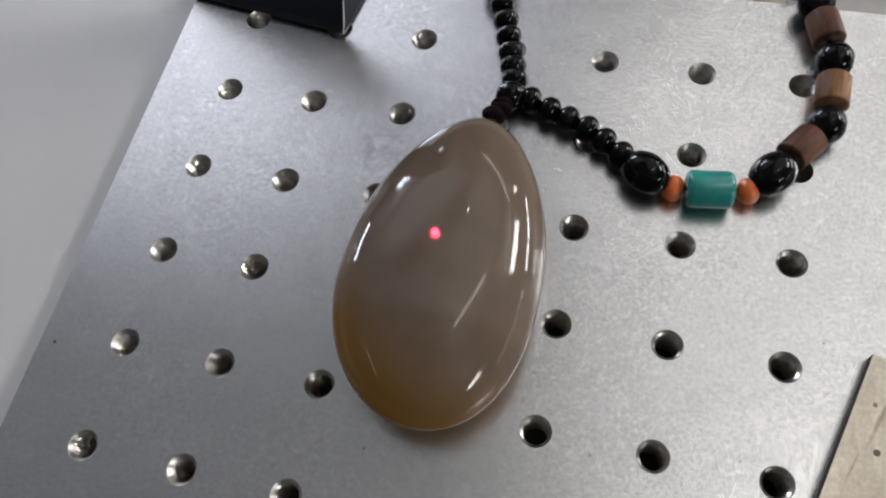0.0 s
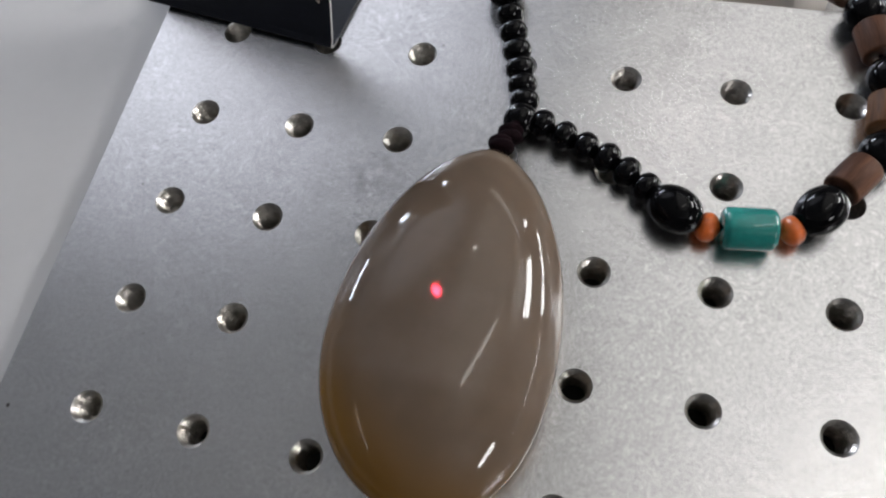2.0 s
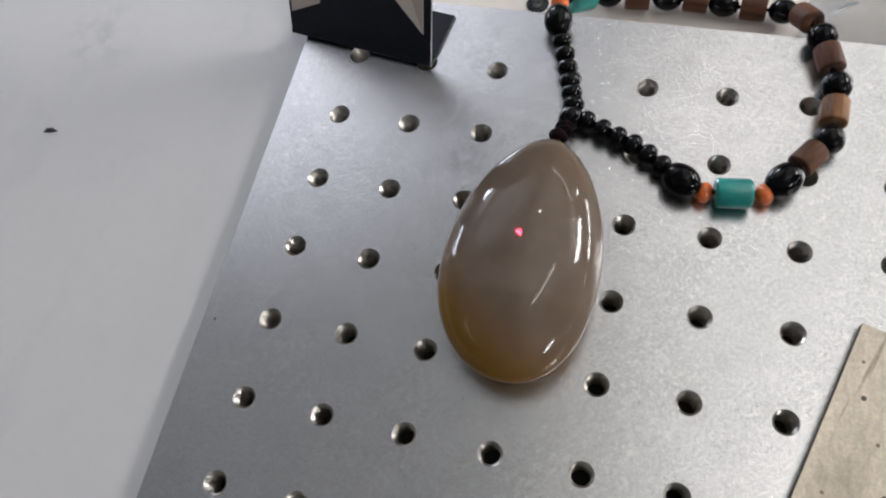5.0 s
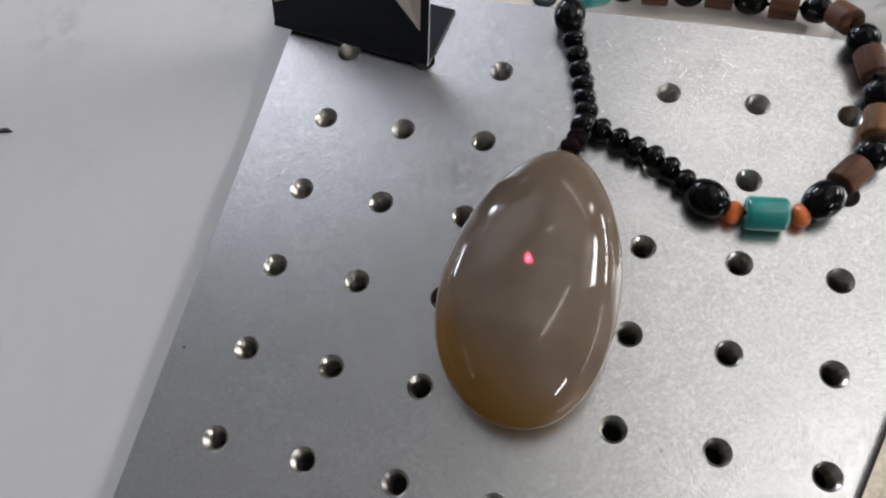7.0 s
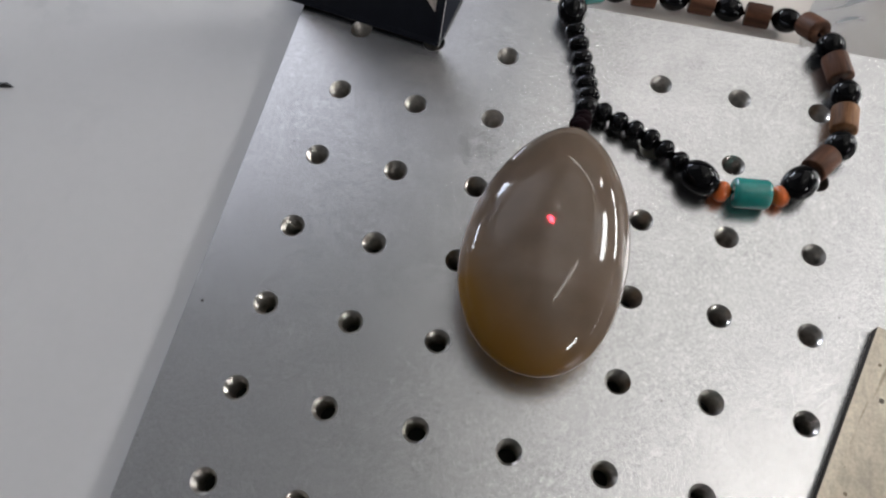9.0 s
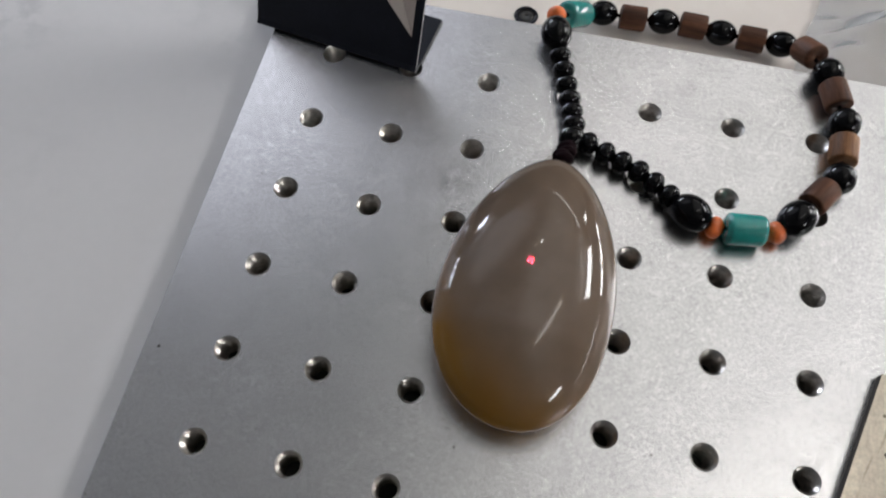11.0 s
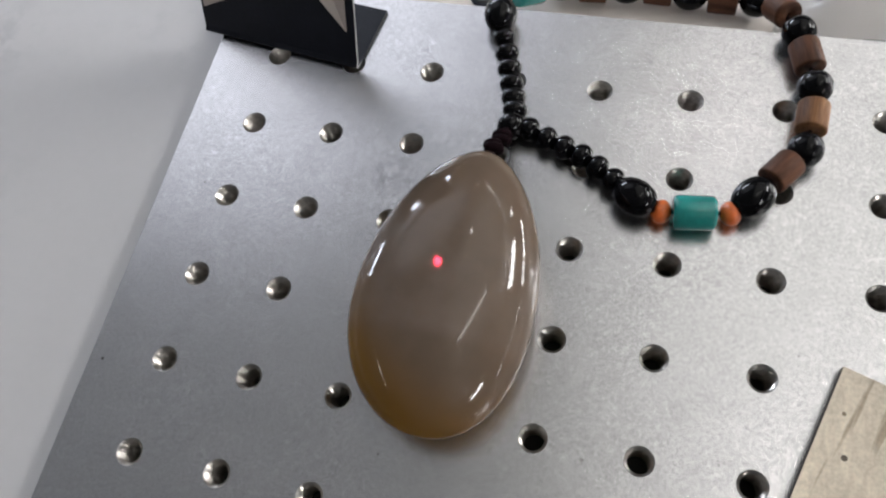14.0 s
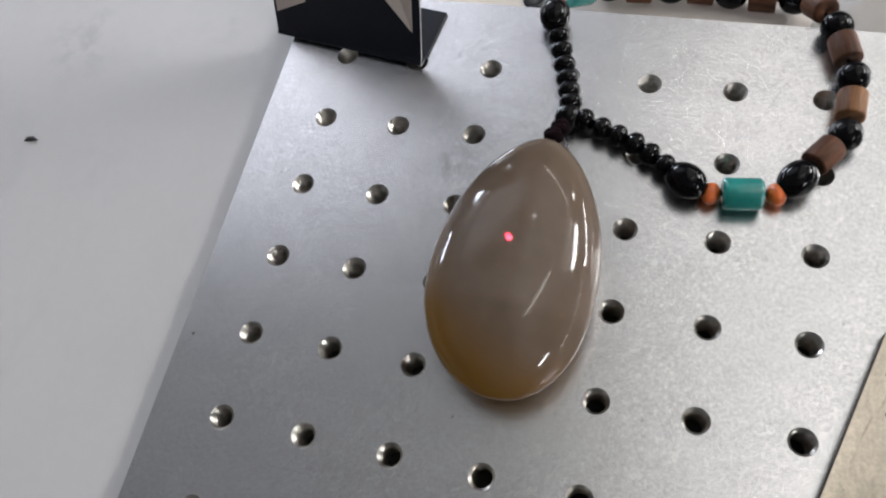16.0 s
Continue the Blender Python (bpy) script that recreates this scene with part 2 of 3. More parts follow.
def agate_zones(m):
    """Amber towards the low blunt end, and milky clouds kept to a middle band."""
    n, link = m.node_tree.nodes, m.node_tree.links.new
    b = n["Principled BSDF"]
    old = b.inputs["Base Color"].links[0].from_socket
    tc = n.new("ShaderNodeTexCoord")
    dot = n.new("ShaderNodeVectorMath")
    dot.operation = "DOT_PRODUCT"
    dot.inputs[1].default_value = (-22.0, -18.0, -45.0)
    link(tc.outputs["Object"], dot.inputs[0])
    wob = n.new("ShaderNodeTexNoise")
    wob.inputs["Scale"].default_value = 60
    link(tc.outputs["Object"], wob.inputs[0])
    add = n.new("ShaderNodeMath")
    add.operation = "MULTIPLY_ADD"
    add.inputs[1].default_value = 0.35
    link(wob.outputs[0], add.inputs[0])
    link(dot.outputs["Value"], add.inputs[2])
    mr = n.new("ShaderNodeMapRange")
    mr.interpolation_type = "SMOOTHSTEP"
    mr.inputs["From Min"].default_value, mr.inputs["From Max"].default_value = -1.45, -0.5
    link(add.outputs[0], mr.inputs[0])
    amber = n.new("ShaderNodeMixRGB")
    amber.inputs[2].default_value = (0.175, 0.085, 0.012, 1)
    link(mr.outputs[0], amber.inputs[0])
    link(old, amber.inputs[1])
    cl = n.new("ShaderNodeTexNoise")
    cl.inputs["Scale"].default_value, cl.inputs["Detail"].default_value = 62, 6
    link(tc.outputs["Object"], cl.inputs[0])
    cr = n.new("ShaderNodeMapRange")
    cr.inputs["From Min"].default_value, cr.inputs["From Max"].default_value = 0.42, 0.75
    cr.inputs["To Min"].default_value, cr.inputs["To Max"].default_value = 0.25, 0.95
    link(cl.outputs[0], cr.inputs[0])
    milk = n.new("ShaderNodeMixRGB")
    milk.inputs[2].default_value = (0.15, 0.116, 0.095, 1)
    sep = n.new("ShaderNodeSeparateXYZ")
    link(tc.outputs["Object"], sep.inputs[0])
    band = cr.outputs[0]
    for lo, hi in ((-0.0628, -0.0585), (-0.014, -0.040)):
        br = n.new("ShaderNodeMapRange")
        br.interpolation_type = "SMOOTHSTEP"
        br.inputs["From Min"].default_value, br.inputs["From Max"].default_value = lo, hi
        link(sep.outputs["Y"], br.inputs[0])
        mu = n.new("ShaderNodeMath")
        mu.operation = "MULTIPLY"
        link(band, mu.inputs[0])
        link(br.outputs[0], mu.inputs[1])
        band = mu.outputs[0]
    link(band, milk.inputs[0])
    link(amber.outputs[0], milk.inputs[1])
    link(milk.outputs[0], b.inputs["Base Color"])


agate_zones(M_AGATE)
M_AGATE.node_tree.nodes["Principled BSDF"].inputs["Specular IOR Level"].default_value = 0.25
M_ONYX = mat("black_onyx", (0.002, 0.002, 0.0025), 0.025, 0.0, 0.2, 200, 900, 0, 1, 0, 0.0)
M_TURQ = mat("turquoise_stone", (0.012, 0.18, 0.16), 0.16, 0.0, 0.16, 110, 700, 0.05, 500, 0, 0.2)
M_CORAL = mat("orange_coral", (0.62, 0.13, 0.025), 0.28, 0.0, 0.18, 260, 1200, 0.15, 1500, 0, 0.2)
M_WOOD = mat("striped_wood", (0.045, 0.018, 0.010), 0.5, 0.0, 0.4, 110, 1500, 0.3, 900, 0, 0.0, (0.110, 0.046, 0.025), (3.4, 1.6, 0.3))
M_WOOD2 = mat("pale_striped_wood", (0.11, 0.045, 0.02), 0.5, 0.0, 0.4, 110, 1500, 0.3, 900, 0, 0.0, (0.26, 0.125, 0.055), (3.4, 1.6, 0.3))
for m in (M_WOOD, M_WOOD2, M_BLACKSHEET, M_ONYX):
    m.node_tree.nodes["Principled BSDF"].inputs["Specular IOR Level"].default_value = 0.16
M_ONYX.node_tree.nodes["Principled BSDF"].inputs["Specular IOR Level"].default_value = 0.15
M_CORD = mat("dark_maroon_cord", (0.006, 0.0025, 0.0035), 0.7, 0.0, 0.3, 900, 3000, 0.5, 2500)
M_CORD.node_tree.nodes["Principled BSDF"].inputs["Specular IOR Level"].default_value = 0.03
M_BOARD = mat("pale_plywood", (0.54, 0.465, 0.36), 0.6, 0.0, 0.24, 75, 700, 0.3, 500, 0, 0, None, (1, 0.35, 1))
# near-black for hole bottoms and the screw bore: their deep shade as colour
M_HOLE_SHADE = mat("hole_shade_black", (0.015, 0.014, 0.013), 0.7)
add_specks(M_BOARD, 240, 0.13, 0.16, (0.2, 0.15, 0.10), 0.12)
add_specks(M_BOARD, 150, 0.12, 0.32, (0.09, 0.07, 0.05))


def add_scratches(m, angle, scale, low, high, tint):
    """Thin dark scratches along one way of a sheet."""
    n, link = m.node_tree.nodes, m.node_tree.links.new
    b = n["Principled BSDF"]
    old = b.inputs["Base Color"].links[0].from_socket
    tc = n.new("ShaderNodeTexCoord")
    turn = n.new("ShaderNodeMapping")
    turn.inputs["Rotation"].default_value = (0, 0, angle)
    link(tc.outputs["Object"], turn.inputs[0])
    squeeze = n.new("ShaderNodeMapping")
    squeeze.inputs["Scale"].default_value = (1.0, 0.09, 1.0)
    link(turn.outputs[0], squeeze.inputs[0])
    t = n.new("ShaderNodeTexNoise")
    t.inputs["Scale"].default_value, t.inputs["Detail"].default_value = scale, 3
    link(squeeze.outputs[0], t.inputs[0])
    mr = n.new("ShaderNodeMapRange")
    mr.inputs["From Min"].default_value, mr.inputs["From Max"].default_value = low, high
    link(t.outputs[0], mr.inputs[0])
    mul = n.new("ShaderNodeMixRGB")
    mul.blend_type = "MULTIPLY"
    mul.inputs[2].default_value = (*tint, 1)
    link(mr.outputs[0], mul.inputs[0])
    link(old, mul.inputs[1])
    link(mul.outputs[0], b.inputs["Base Color"])


add_scratches(M_BOARD, 0.35, 300, 0.615, 0.68, (0.6, 0.55, 0.5))
add_scratches(M_BOARD, 0.3, 160, 0.45, 0.7, (0.88, 0.86, 0.83))
M_CHAR = mat("charred_edge", (0.02, 0.015, 0.012), 0.8, 0.0, 0.2)
M_SPECK = mat("black_chip", (0.01, 0.01, 0.01), 0.6)
M_FILM = mat("clear_film", (0.70, 0.71, 0.71), 0.22, 0.0, 0.02)
fb = M_FILM.node_tree.nodes["Principled BSDF"]
fb.inputs["Transmission Weight"].default_value, fb.inputs["IOR"].default_value = 0.75, 1.2
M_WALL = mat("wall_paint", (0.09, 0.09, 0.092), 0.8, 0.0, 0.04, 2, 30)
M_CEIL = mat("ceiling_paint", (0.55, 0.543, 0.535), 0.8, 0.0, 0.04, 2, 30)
M_FLOOR = mat("floor_paint", (0.12, 0.12, 0.12), 0.6, 0.0, 0.08, 3, 30)
M_FRAME = mat("window_frame_paint", (0.6, 0.6, 0.6), 0.5)
M_TUBE = emitter("lit_tube", (1.0, 0.97, 0.92), 15)


# ---- mesh helpers ----
def link_mesh(name, verts, faces, material, parent=None, label="", smooth=False):
    me = bpy.data.meshes.new(name)
    me.from_pydata([tuple(v) for v in verts], [], faces)
    me.validate()
    bm = bmesh.new()
    bm.from_mesh(me)
    bmesh.ops.recalc_face_normals(bm, faces=bm.faces)
    bm.to_mesh(me)
    bm.free()
    for m in (material if isinstance(material, (list, tuple)) else [material]):
        me.materials.append(m)
    if smooth:
        for p in me.polygons:
            p.use_smooth = True
    ob = new(name, me)
    if parent:
        ob.parent = parent
    if label:
        ob["label"] = label
    return ob


def box(name, lo, hi, material, parent=None, label="", bevel=0.0):
    bm = bmesh.new()
    bmesh.ops.create_cube(bm, size=1)
    for v in bm.verts:
        v.co = Vector([lo[i] + (v.co[i] + 0.5) * (hi[i] - lo[i]) for i in range(3)])
    if bevel:
        bmesh.ops.bevel(bm, geom=bm.edges[:], offset=bevel, segments=2, affect="EDGES", profile=0.5)
    me = bpy.data.meshes.new(name)
    bm.to_mesh(me)
    bm.free()
    me.materials.append(material)
    ob = new(name, me)
    if parent:
        ob.parent = parent
    if label:
        ob["label"] = label
    return ob


def lathe_mesh(name, profile, seg, material, closed=True):
    """Revolves (radius, height) pairs round z."""
    verts, faces = [], []
    for r, z in profile:
        for k in range(seg):
            a = 2 * math.pi * k / seg
            verts.append((r * math.cos(a), r * math.sin(a), z))
    n = len(profile)
    for i in range(n if closed else n - 1):
        for k in range(seg):
            j, k2 = (i + 1) % n, (k + 1) % seg
            faces.append((i * seg + k, i * seg + k2, j * seg + k2, j * seg + k))
    me = bpy.data.meshes.new(name)
    me.from_pydata(verts, [], faces)
    bm = bmesh.new()
    bm.from_mesh(me)
    bmesh.ops.recalc_face_normals(bm, faces=bm.faces)
    bm.to_mesh(me)
    bm.free()
    me.materials.append(material)
    for p in me.polygons:
        p.use_smooth = True
    return me


def tube_mesh(name, points, radius, material, seg=8):
    """A round cord through the points."""
    pts = [Vector(p) for p in points]
    verts, faces = [], []
    for i, p in enumerate(pts):
        d = (pts[min(i + 1, len(pts) - 1)] - pts[max(i - 1, 0)]).normalized()
        q = d.to_track_quat("Z", "Y")
        for k in range(seg):
            a = 2 * math.pi * k / seg
            verts.append(p + q @ Vector((radius * math.cos(a), radius * math.sin(a), 0)))
    for i in range(len(pts) - 1):
        for k in range(seg):
            k2 = (k + 1) % seg
            faces.append((i * seg + k, i * seg + k2, (i + 1) * seg + k2, (i + 1) * seg + k))
    faces.append(tuple(range(seg)))
    faces.append(tuple((len(pts) - 1) * seg + k for k in range(seg)))
    me = bpy.data.meshes.new(name)
    me.from_pydata([tuple(v) for v in verts], [], faces)
    me.materials.append(material)
    for p in me.polygons:
        p.use_smooth = True
    return me


def child(name, me, parent, m=None, label=""):
    ob = new(name, me)
    ob.parent = parent
    if m is not None:
        ob.matrix_basis = m
    if label:
        ob["label"] = label
    return ob


# ---- room ----
tagged(box("floor", (RX0, RY0, RZ0 - 0.1), (RX1, RY1, RZ0), M_FLOOR), kind="structure", category="floor", label="grey painted workshop floor")
tagged(box("ceiling", (RX0, RY0, RZ1), (RX1, RY1, RZ1 + 0.1), M_CEIL), kind="structure", category="ceiling", label="plain pale workshop ceiling")


def wall(name, axis, at, thick, span, openings=()):
    """A wall across axis at a place, over a span, with openings (lo, hi, z lo, z hi)."""
    us = sorted({*span, *[v for o in openings for v in o[:2]]})
    zs = sorted({RZ0, RZ1, *[v for o in openings for v in o[2:]]})
    verts, faces = [], []
    for a, b in zip(us, us[1:]):
        for z0, z1 in zip(zs, zs[1:]):
            if any(o[0] <= a and b <= o[1] and o[2] <= z0 and z1 <= o[3] for o in openings):
                continue
            base = len(verts)
            for u in (a, b):
                for t in (at, at + thick):
                    for z in (z0, z1):
                        verts.append((t, u, z) if axis == "x" else (u, t, z))
            faces += [tuple(base + i for i in f) for f in ((0, 1, 3, 2), (4, 6, 7, 5), (0, 4, 5, 1), (2, 3, 7, 6), (0, 2, 6, 4), (1, 5, 7, 3))]
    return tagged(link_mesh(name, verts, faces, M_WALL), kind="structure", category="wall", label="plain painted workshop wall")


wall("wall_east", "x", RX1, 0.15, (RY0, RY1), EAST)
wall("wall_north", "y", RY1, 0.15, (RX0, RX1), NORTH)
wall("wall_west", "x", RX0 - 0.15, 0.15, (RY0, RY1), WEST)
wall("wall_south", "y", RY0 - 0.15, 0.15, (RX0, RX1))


def window(name, axis, at, a, b, z0, z1, bars):
    top = tagged(new(name), kind="structure", category="window", label="daylit window with painted frame bars")
    w = 0.04
    strips = [(a, b, z0, z0 + w), (a, b, z1 - w, z1)]
    for i in range(bars + 2):
        c = a + w / 2 + (b - a - w) * i / (bars + 1)
        strips.append((c - w / 2, c + w / 2, z0 + w, z1 - w))
    for u0, u1, p, q in strips:
        lo, hi = ((at, u0, p), (at + 0.06, u1, q)) if axis == "x" else ((u0, at, p), (u1, at + 0.06, q))
        box("frame_bar", lo, hi, M_FRAME, top)


for i, o in enumerate(EAST):
    window("window_%d" % (i + 1), "x", RX1 + 0.01, *o, 2 if o[1] - o[0] > 1.5 else 0)


def tube_lamp(a, b, radius=0.012):
    a, b = Vector(a), Vector(b)
    top = tagged(new("ceiling_tube_lamp"), "lit white fluorescent tube under the ceiling", "tube lamp", "ceiling tube lamps")
    child("tube", tube_mesh("tube", [a, a.lerp(b, 0.5), b], radius, M_TUBE, 12), top)
    up = Vector((0, 0, 0.05))
    side = (b - a).normalized().cross(Vector((0, 0, 1))) * 0.1
    pts = [p + up + q for p in (a, b) for q in (-side, side, side * 0.5 + up * 0.5, -side * 0.5 + up * 0.5)]
    link_mesh("reflector", pts, [(0, 1, 2, 3), (7, 6, 5, 4), (0, 4, 5, 1), (1, 5, 6, 2), (2, 6, 7, 3), (3, 7, 4, 0)], M_FRAME, top)


tube_lamp((1.15, 0.5, 1.88), (0.6, -0.25, 1.88), 0.02)
for a, b in (((-3.1, -1.4), (-2.8, -2.9)), ((1.9, 2.45), (0.3, 3.3))):
    tube_lamp((*a, 1.92), (*b, 1.92), 0.012 if a[0] < 0 else 0.019)

# wide dim fill panels added in the ceiling, unseen, brightest in the middle
def fill_glow(color, strength):
    m = emitter("fill_diffuser", color, strength)
    n, link = m.node_tree.nodes, m.node_tree.links.new
    tc = n.new("ShaderNodeTexCoord")
    far = n.new("ShaderNodeVectorMath")
    far.operation = "DISTANCE"
    far.inputs[1].default_value = (0.5, 0.5, 0.0)
    flat = n.new("ShaderNodeVectorMath")
    flat.operation = "MULTIPLY"
    flat.inputs[1].default_value = (1, 1, 0)
    link(tc.outputs["Generated"], flat.inputs[0])
    link(flat.outputs[0], far.inputs[0])
    mr = n.new("ShaderNodeMapRange")
    mr.interpolation_type = "SMOOTHSTEP"
    mr.inputs["From Min"].default_value, mr.inputs["From Max"].default_value = 0.60, 0.28
    mr.inputs["To Min"].default_value, mr.inputs["To Max"].default_value = 0.12, strength
    link(far.outputs["Value"], mr.inputs[0])
    link(mr.outputs[0], n["Emission"].inputs[1])
    return m


def fill_panel(x0, x1, y0, y1, color, strength):
    top = tagged(new("ceiling_light_panel"), "wide dim unseen fill panel added in a pale ceiling frame", "light panel", "ceiling light panels")
    box("diffuser", (x0, y0, RZ1 - 0.02), (x1, y1, RZ1 - 0.002), fill_glow(color, strength), top)
    for lo, hi in (((x0 - 0.04, y0 - 0.04), (x1 + 0.04, y0)), ((x0 - 0.04, y1), (x1 + 0.04, y1 + 0.04)), ((x0 - 0.04, y0), (x0, y1)), ((x1, y0), (x1 + 0.04, y1))):
        box("frame_bar", (*lo, RZ1 - 0.03), (*hi, RZ1 - 0.002), M_FRAME, top)


# added fill: the first lifts board and far plate, the second the near plate
fill_panel(-3.0, -0.16, 0.65, 2.95, (0.935, 0.965, 1.07), 1.6)
fill_panel(-0.06, 1.65, -0.9, 2.9, (1.0, 0.99, 0.955), 1.22)

# small round ceiling lamp
spot = tagged(new("ceiling_spot_lamp"), "small round lit lamp set under the ceiling", "ceiling lamp")
child("lens", lathe_mesh("lens", [(0.001, -0.010), (0.022, -0.008), (0.028, 0.0), (0.001, 0.001)], 24, emitter("lit_lens", (1.0, 0.97, 0.92), 60)), spot, pose(0.22, 1.3, RZ1 - 0.02))
child("rim", lathe_mesh("rim", [(0.028, -0.004), (0.042, -0.004), (0.045, 0.0), (0.045, 0.02), (0.028, 0.02)], 24, M_FRAME), spot, pose(0.22, 1.3, RZ1 - 0.02))

# ---- table and what lies on it ----
TABLE_Z = -0.0132
PX0, PX1, PY0, PY1, PT = -0.0219, 0.2472, -0.2262, 0.0512, 0.0128
tagged(box("table_top", (-0.7, -0.6, TABLE_Z - 0.03), (0.8, 0.7, TABLE_Z), M_TABLE, bevel=0.003), kind="structure", category="table", label="cream laminate workbench top")
for x in (-0.62, 0.72):
    for y in (-0.52, 0.62):
        tagged(box("table_leg", (x - 0.03, y - 0.03, RZ0), (x + 0.03, y + 0.03, TABLE_Z - 0.03), M_FRAME), kind="structure", category="table leg", label="square painted workbench leg")

# white board beside the plate, its top a step lower than the plate's
WZ = -0.0045
tagged(box("white_board", (-0.45, -0.45, TABLE_Z), (PX0 - 0.0003, 0.55, WZ), M_WHITE, bevel=0.0006), "white coated board with faint grey smudges beside the plate", "board")

# perforated metal plate
PITCH, RIM, SEG = 0.025, 0.0036, 24
NI, NJ0, NJ1 = 10, -8, 1
verts, faces = [], []


def quad(*pts):
    base = len(verts)
    verts.extend(pts)
    faces.append(tuple(range(base, base + len(pts))))


CH = 0.00018
for i in range(NI):
    for j in range(NJ0, NJ1 + 1):
        cx, cy = i * PITCH, j * PITCH
        for s in range(SEG):
            p = []
            for q in (s, s + 1):
                a = 2 * math.pi * q / SEG
                c, d = math.cos(a), math.sin(a)
                f = PITCH / 2 / max(abs(c), abs(d))
                p.append(((cx + RIM * c, cy + RIM * d, 0), (cx + f * c, cy + f * d, 0)))
            quad(p[0][0], p[0][1], p[1][1], p[1][0])
gx0, gx1, gy0, gy1 = -PITCH / 2, (NI - 0.5) * PITCH, (NJ0 - 0.5) * PITCH, (NJ1 + 0.5) * PITCH
ax0, ax1, ay0, ay1 = PX0 + CH, PX1 - CH, PY0 + CH, PY1 - CH
quad((ax0, ay0, 0), (gx0, ay0, 0), (gx0, ay1, 0), (ax0, ay1, 0))
quad((gx1, ay0, 0), (ax1, ay0, 0), (ax1, ay1, 0), (gx1, ay1, 0))
quad((gx0, ay0, 0), (gx1, ay0, 0), (gx1, gy0, 0), (gx0, gy0, 0))
quad((gx0, gy1, 0), (gx1, gy1, 0), (gx1, ay1, 0), (gx0, ay1, 0))
ring = lambda x0, x1, y0, y1, z: [(x0, y0, z), (x1, y0, z), (x1, y1, z), (x0, y1, z)]
rings = [ring(ax0, ax1, ay0, ay1, 0), ring(PX0, PX1, PY0, PY1, -CH), ring(PX0, PX1, PY0, PY1, -PT)]
for r0, r1 in zip(rings, rings[1:]):
    for q in range(4):
        quad(r0[q], r0[(q + 1) % 4], r1[(q + 1) % 4], r1[q])
quad(*reversed(rings[2]))
me = bpy.data.meshes.new("metal_plate")
me.from_pydata(verts, [], faces)
bm = bmesh.new()
bm.from_mesh(me)
bmesh.ops.remove_doubles(bm, verts=bm.verts, dist=1e-6)
bmesh.ops.recalc_face_normals(bm, faces=bm.faces)
bm.to_mesh(me)
bm.free()
me.materials.append(M_PLATE)
me.materials.append(M_HOLE_SHADE)
# the near-black bottom face closes the holes and paints the shade in them
for p in me.polygons:
    if p.center.z < -PT + 0.0001:
        p.material_index = 1
plate = tagged(new("metal_plate", me), "blasted aluminium mounting plate with rows of tapped holes", "metal plate")
prof = [(RIM, 0.0), (0.0033, -0.0004)]
z = -0.0004
while z > -PT + 0.0022:
    prof += [(0.00282, z - 0.00045), (0.00282, z - 0.00055), (0.0033, z - 0.001)]
    z -= 0.001
thread = lathe_mesh("threaded_hole", prof[1:], SEG, M_THREAD, closed=False)
rough_cut = random.Random(11)
for v in thread.vertices:
    if v.co.z < -0.0006:
        f = 1 + rough_cut.uniform(-0.02, 0.012)
        v.co = Vector((v.co.x * f, v.co.y * f, v.co.z + rough_cut.uniform(-0.00008, 0.00008)))
for p in thread.polygons:
    p.use_smooth = False
rim = lathe_mesh("chamfered_rim", prof[:2], SEG, M_RIM, closed=False)
for i in range(NI):
    for j in range(NJ0, NJ1 + 1):
        hole = child("threaded_hole", thread, plate, pose(i * PITCH, j * PITCH, 0, 0, 0, 37 * i + 61 * j))
        child("chamfered_rim", rim, hole)

# screw hole lined with a black ring in the table top
ringm = lathe_mesh("ring", [(0.0030, 0.0001), (0.0041, 0.0001), (0.0042, 0.0004), (0.0039, 0.0008), (0.0031, 0.0007)], 28, M_BLACKSHEET)
eyelet = tagged(new("screw_eyelet"), "dark screw hole with a black ring set in the table", "eyelet")
child("ring", ringm, eyelet, pose(0.0555, 0.0655, TABLE_Z))
# flat disc on the table; the bore's darkness is only its colour
child("bore", lathe_mesh("bore", [(0.0001, 0.0001), (0.00305, 0.0001), (0.00305, 0.0003), (0.0001, 0.0003)], 28, M_HOLE_SHADE), eyelet, pose(0.0555, 0.0655, TABLE_Z))

# crumpled clear plastic bag behind the plate
verts, faces = [], []
GX, GY = 46, 34
for i in range(GX + 1):
    for j in range(GY + 1):
        u, v = i / GX, j / GY
        p = Vector((0.146 + 0.11 * u + 0.02 * v, 0.060 + 0.09 * v + 0.010 * noise.noise((u * 4, v * 4, 7.0)) * (1 - v), 0))
        edge = min(1.0, 5 * min(u, 1 - u, v, 1 - v))
        h = 0.0015 + edge * (0.007 + 0.009 * abs(noise.noise((u * 5, v * 6, 1.0))) + 0.005 * abs(noise.noise((u * 13, v * 12, 3.0))) + 0.003 * abs(noise.noise((u * 31, v * 27, 5.0))))
        verts.append((p.x, p.y, TABLE_Z + h))
for i in range(GX):
    for j in range(GY):
        a = i * (GY + 1) + j
        faces.append((a, a + GY + 1, a + GY + 2, a + 1))
bag = tagged(new("plastic_bag"), "crumpled clear plastic bag lying on the table", "plastic bag")
link_mesh("film", verts, faces, M_FILM, bag, "creased clear film", True)
rim = [Vector(verts[i * (GY + 1)]) + Vector((0, 0, 0.0006)) for i in range(GX + 1)]
child("heat_seal", tube_mesh("heat_seal", rim, 0.0007, M_FILM, 6), bag, None, "thin sealed lip of the bag")

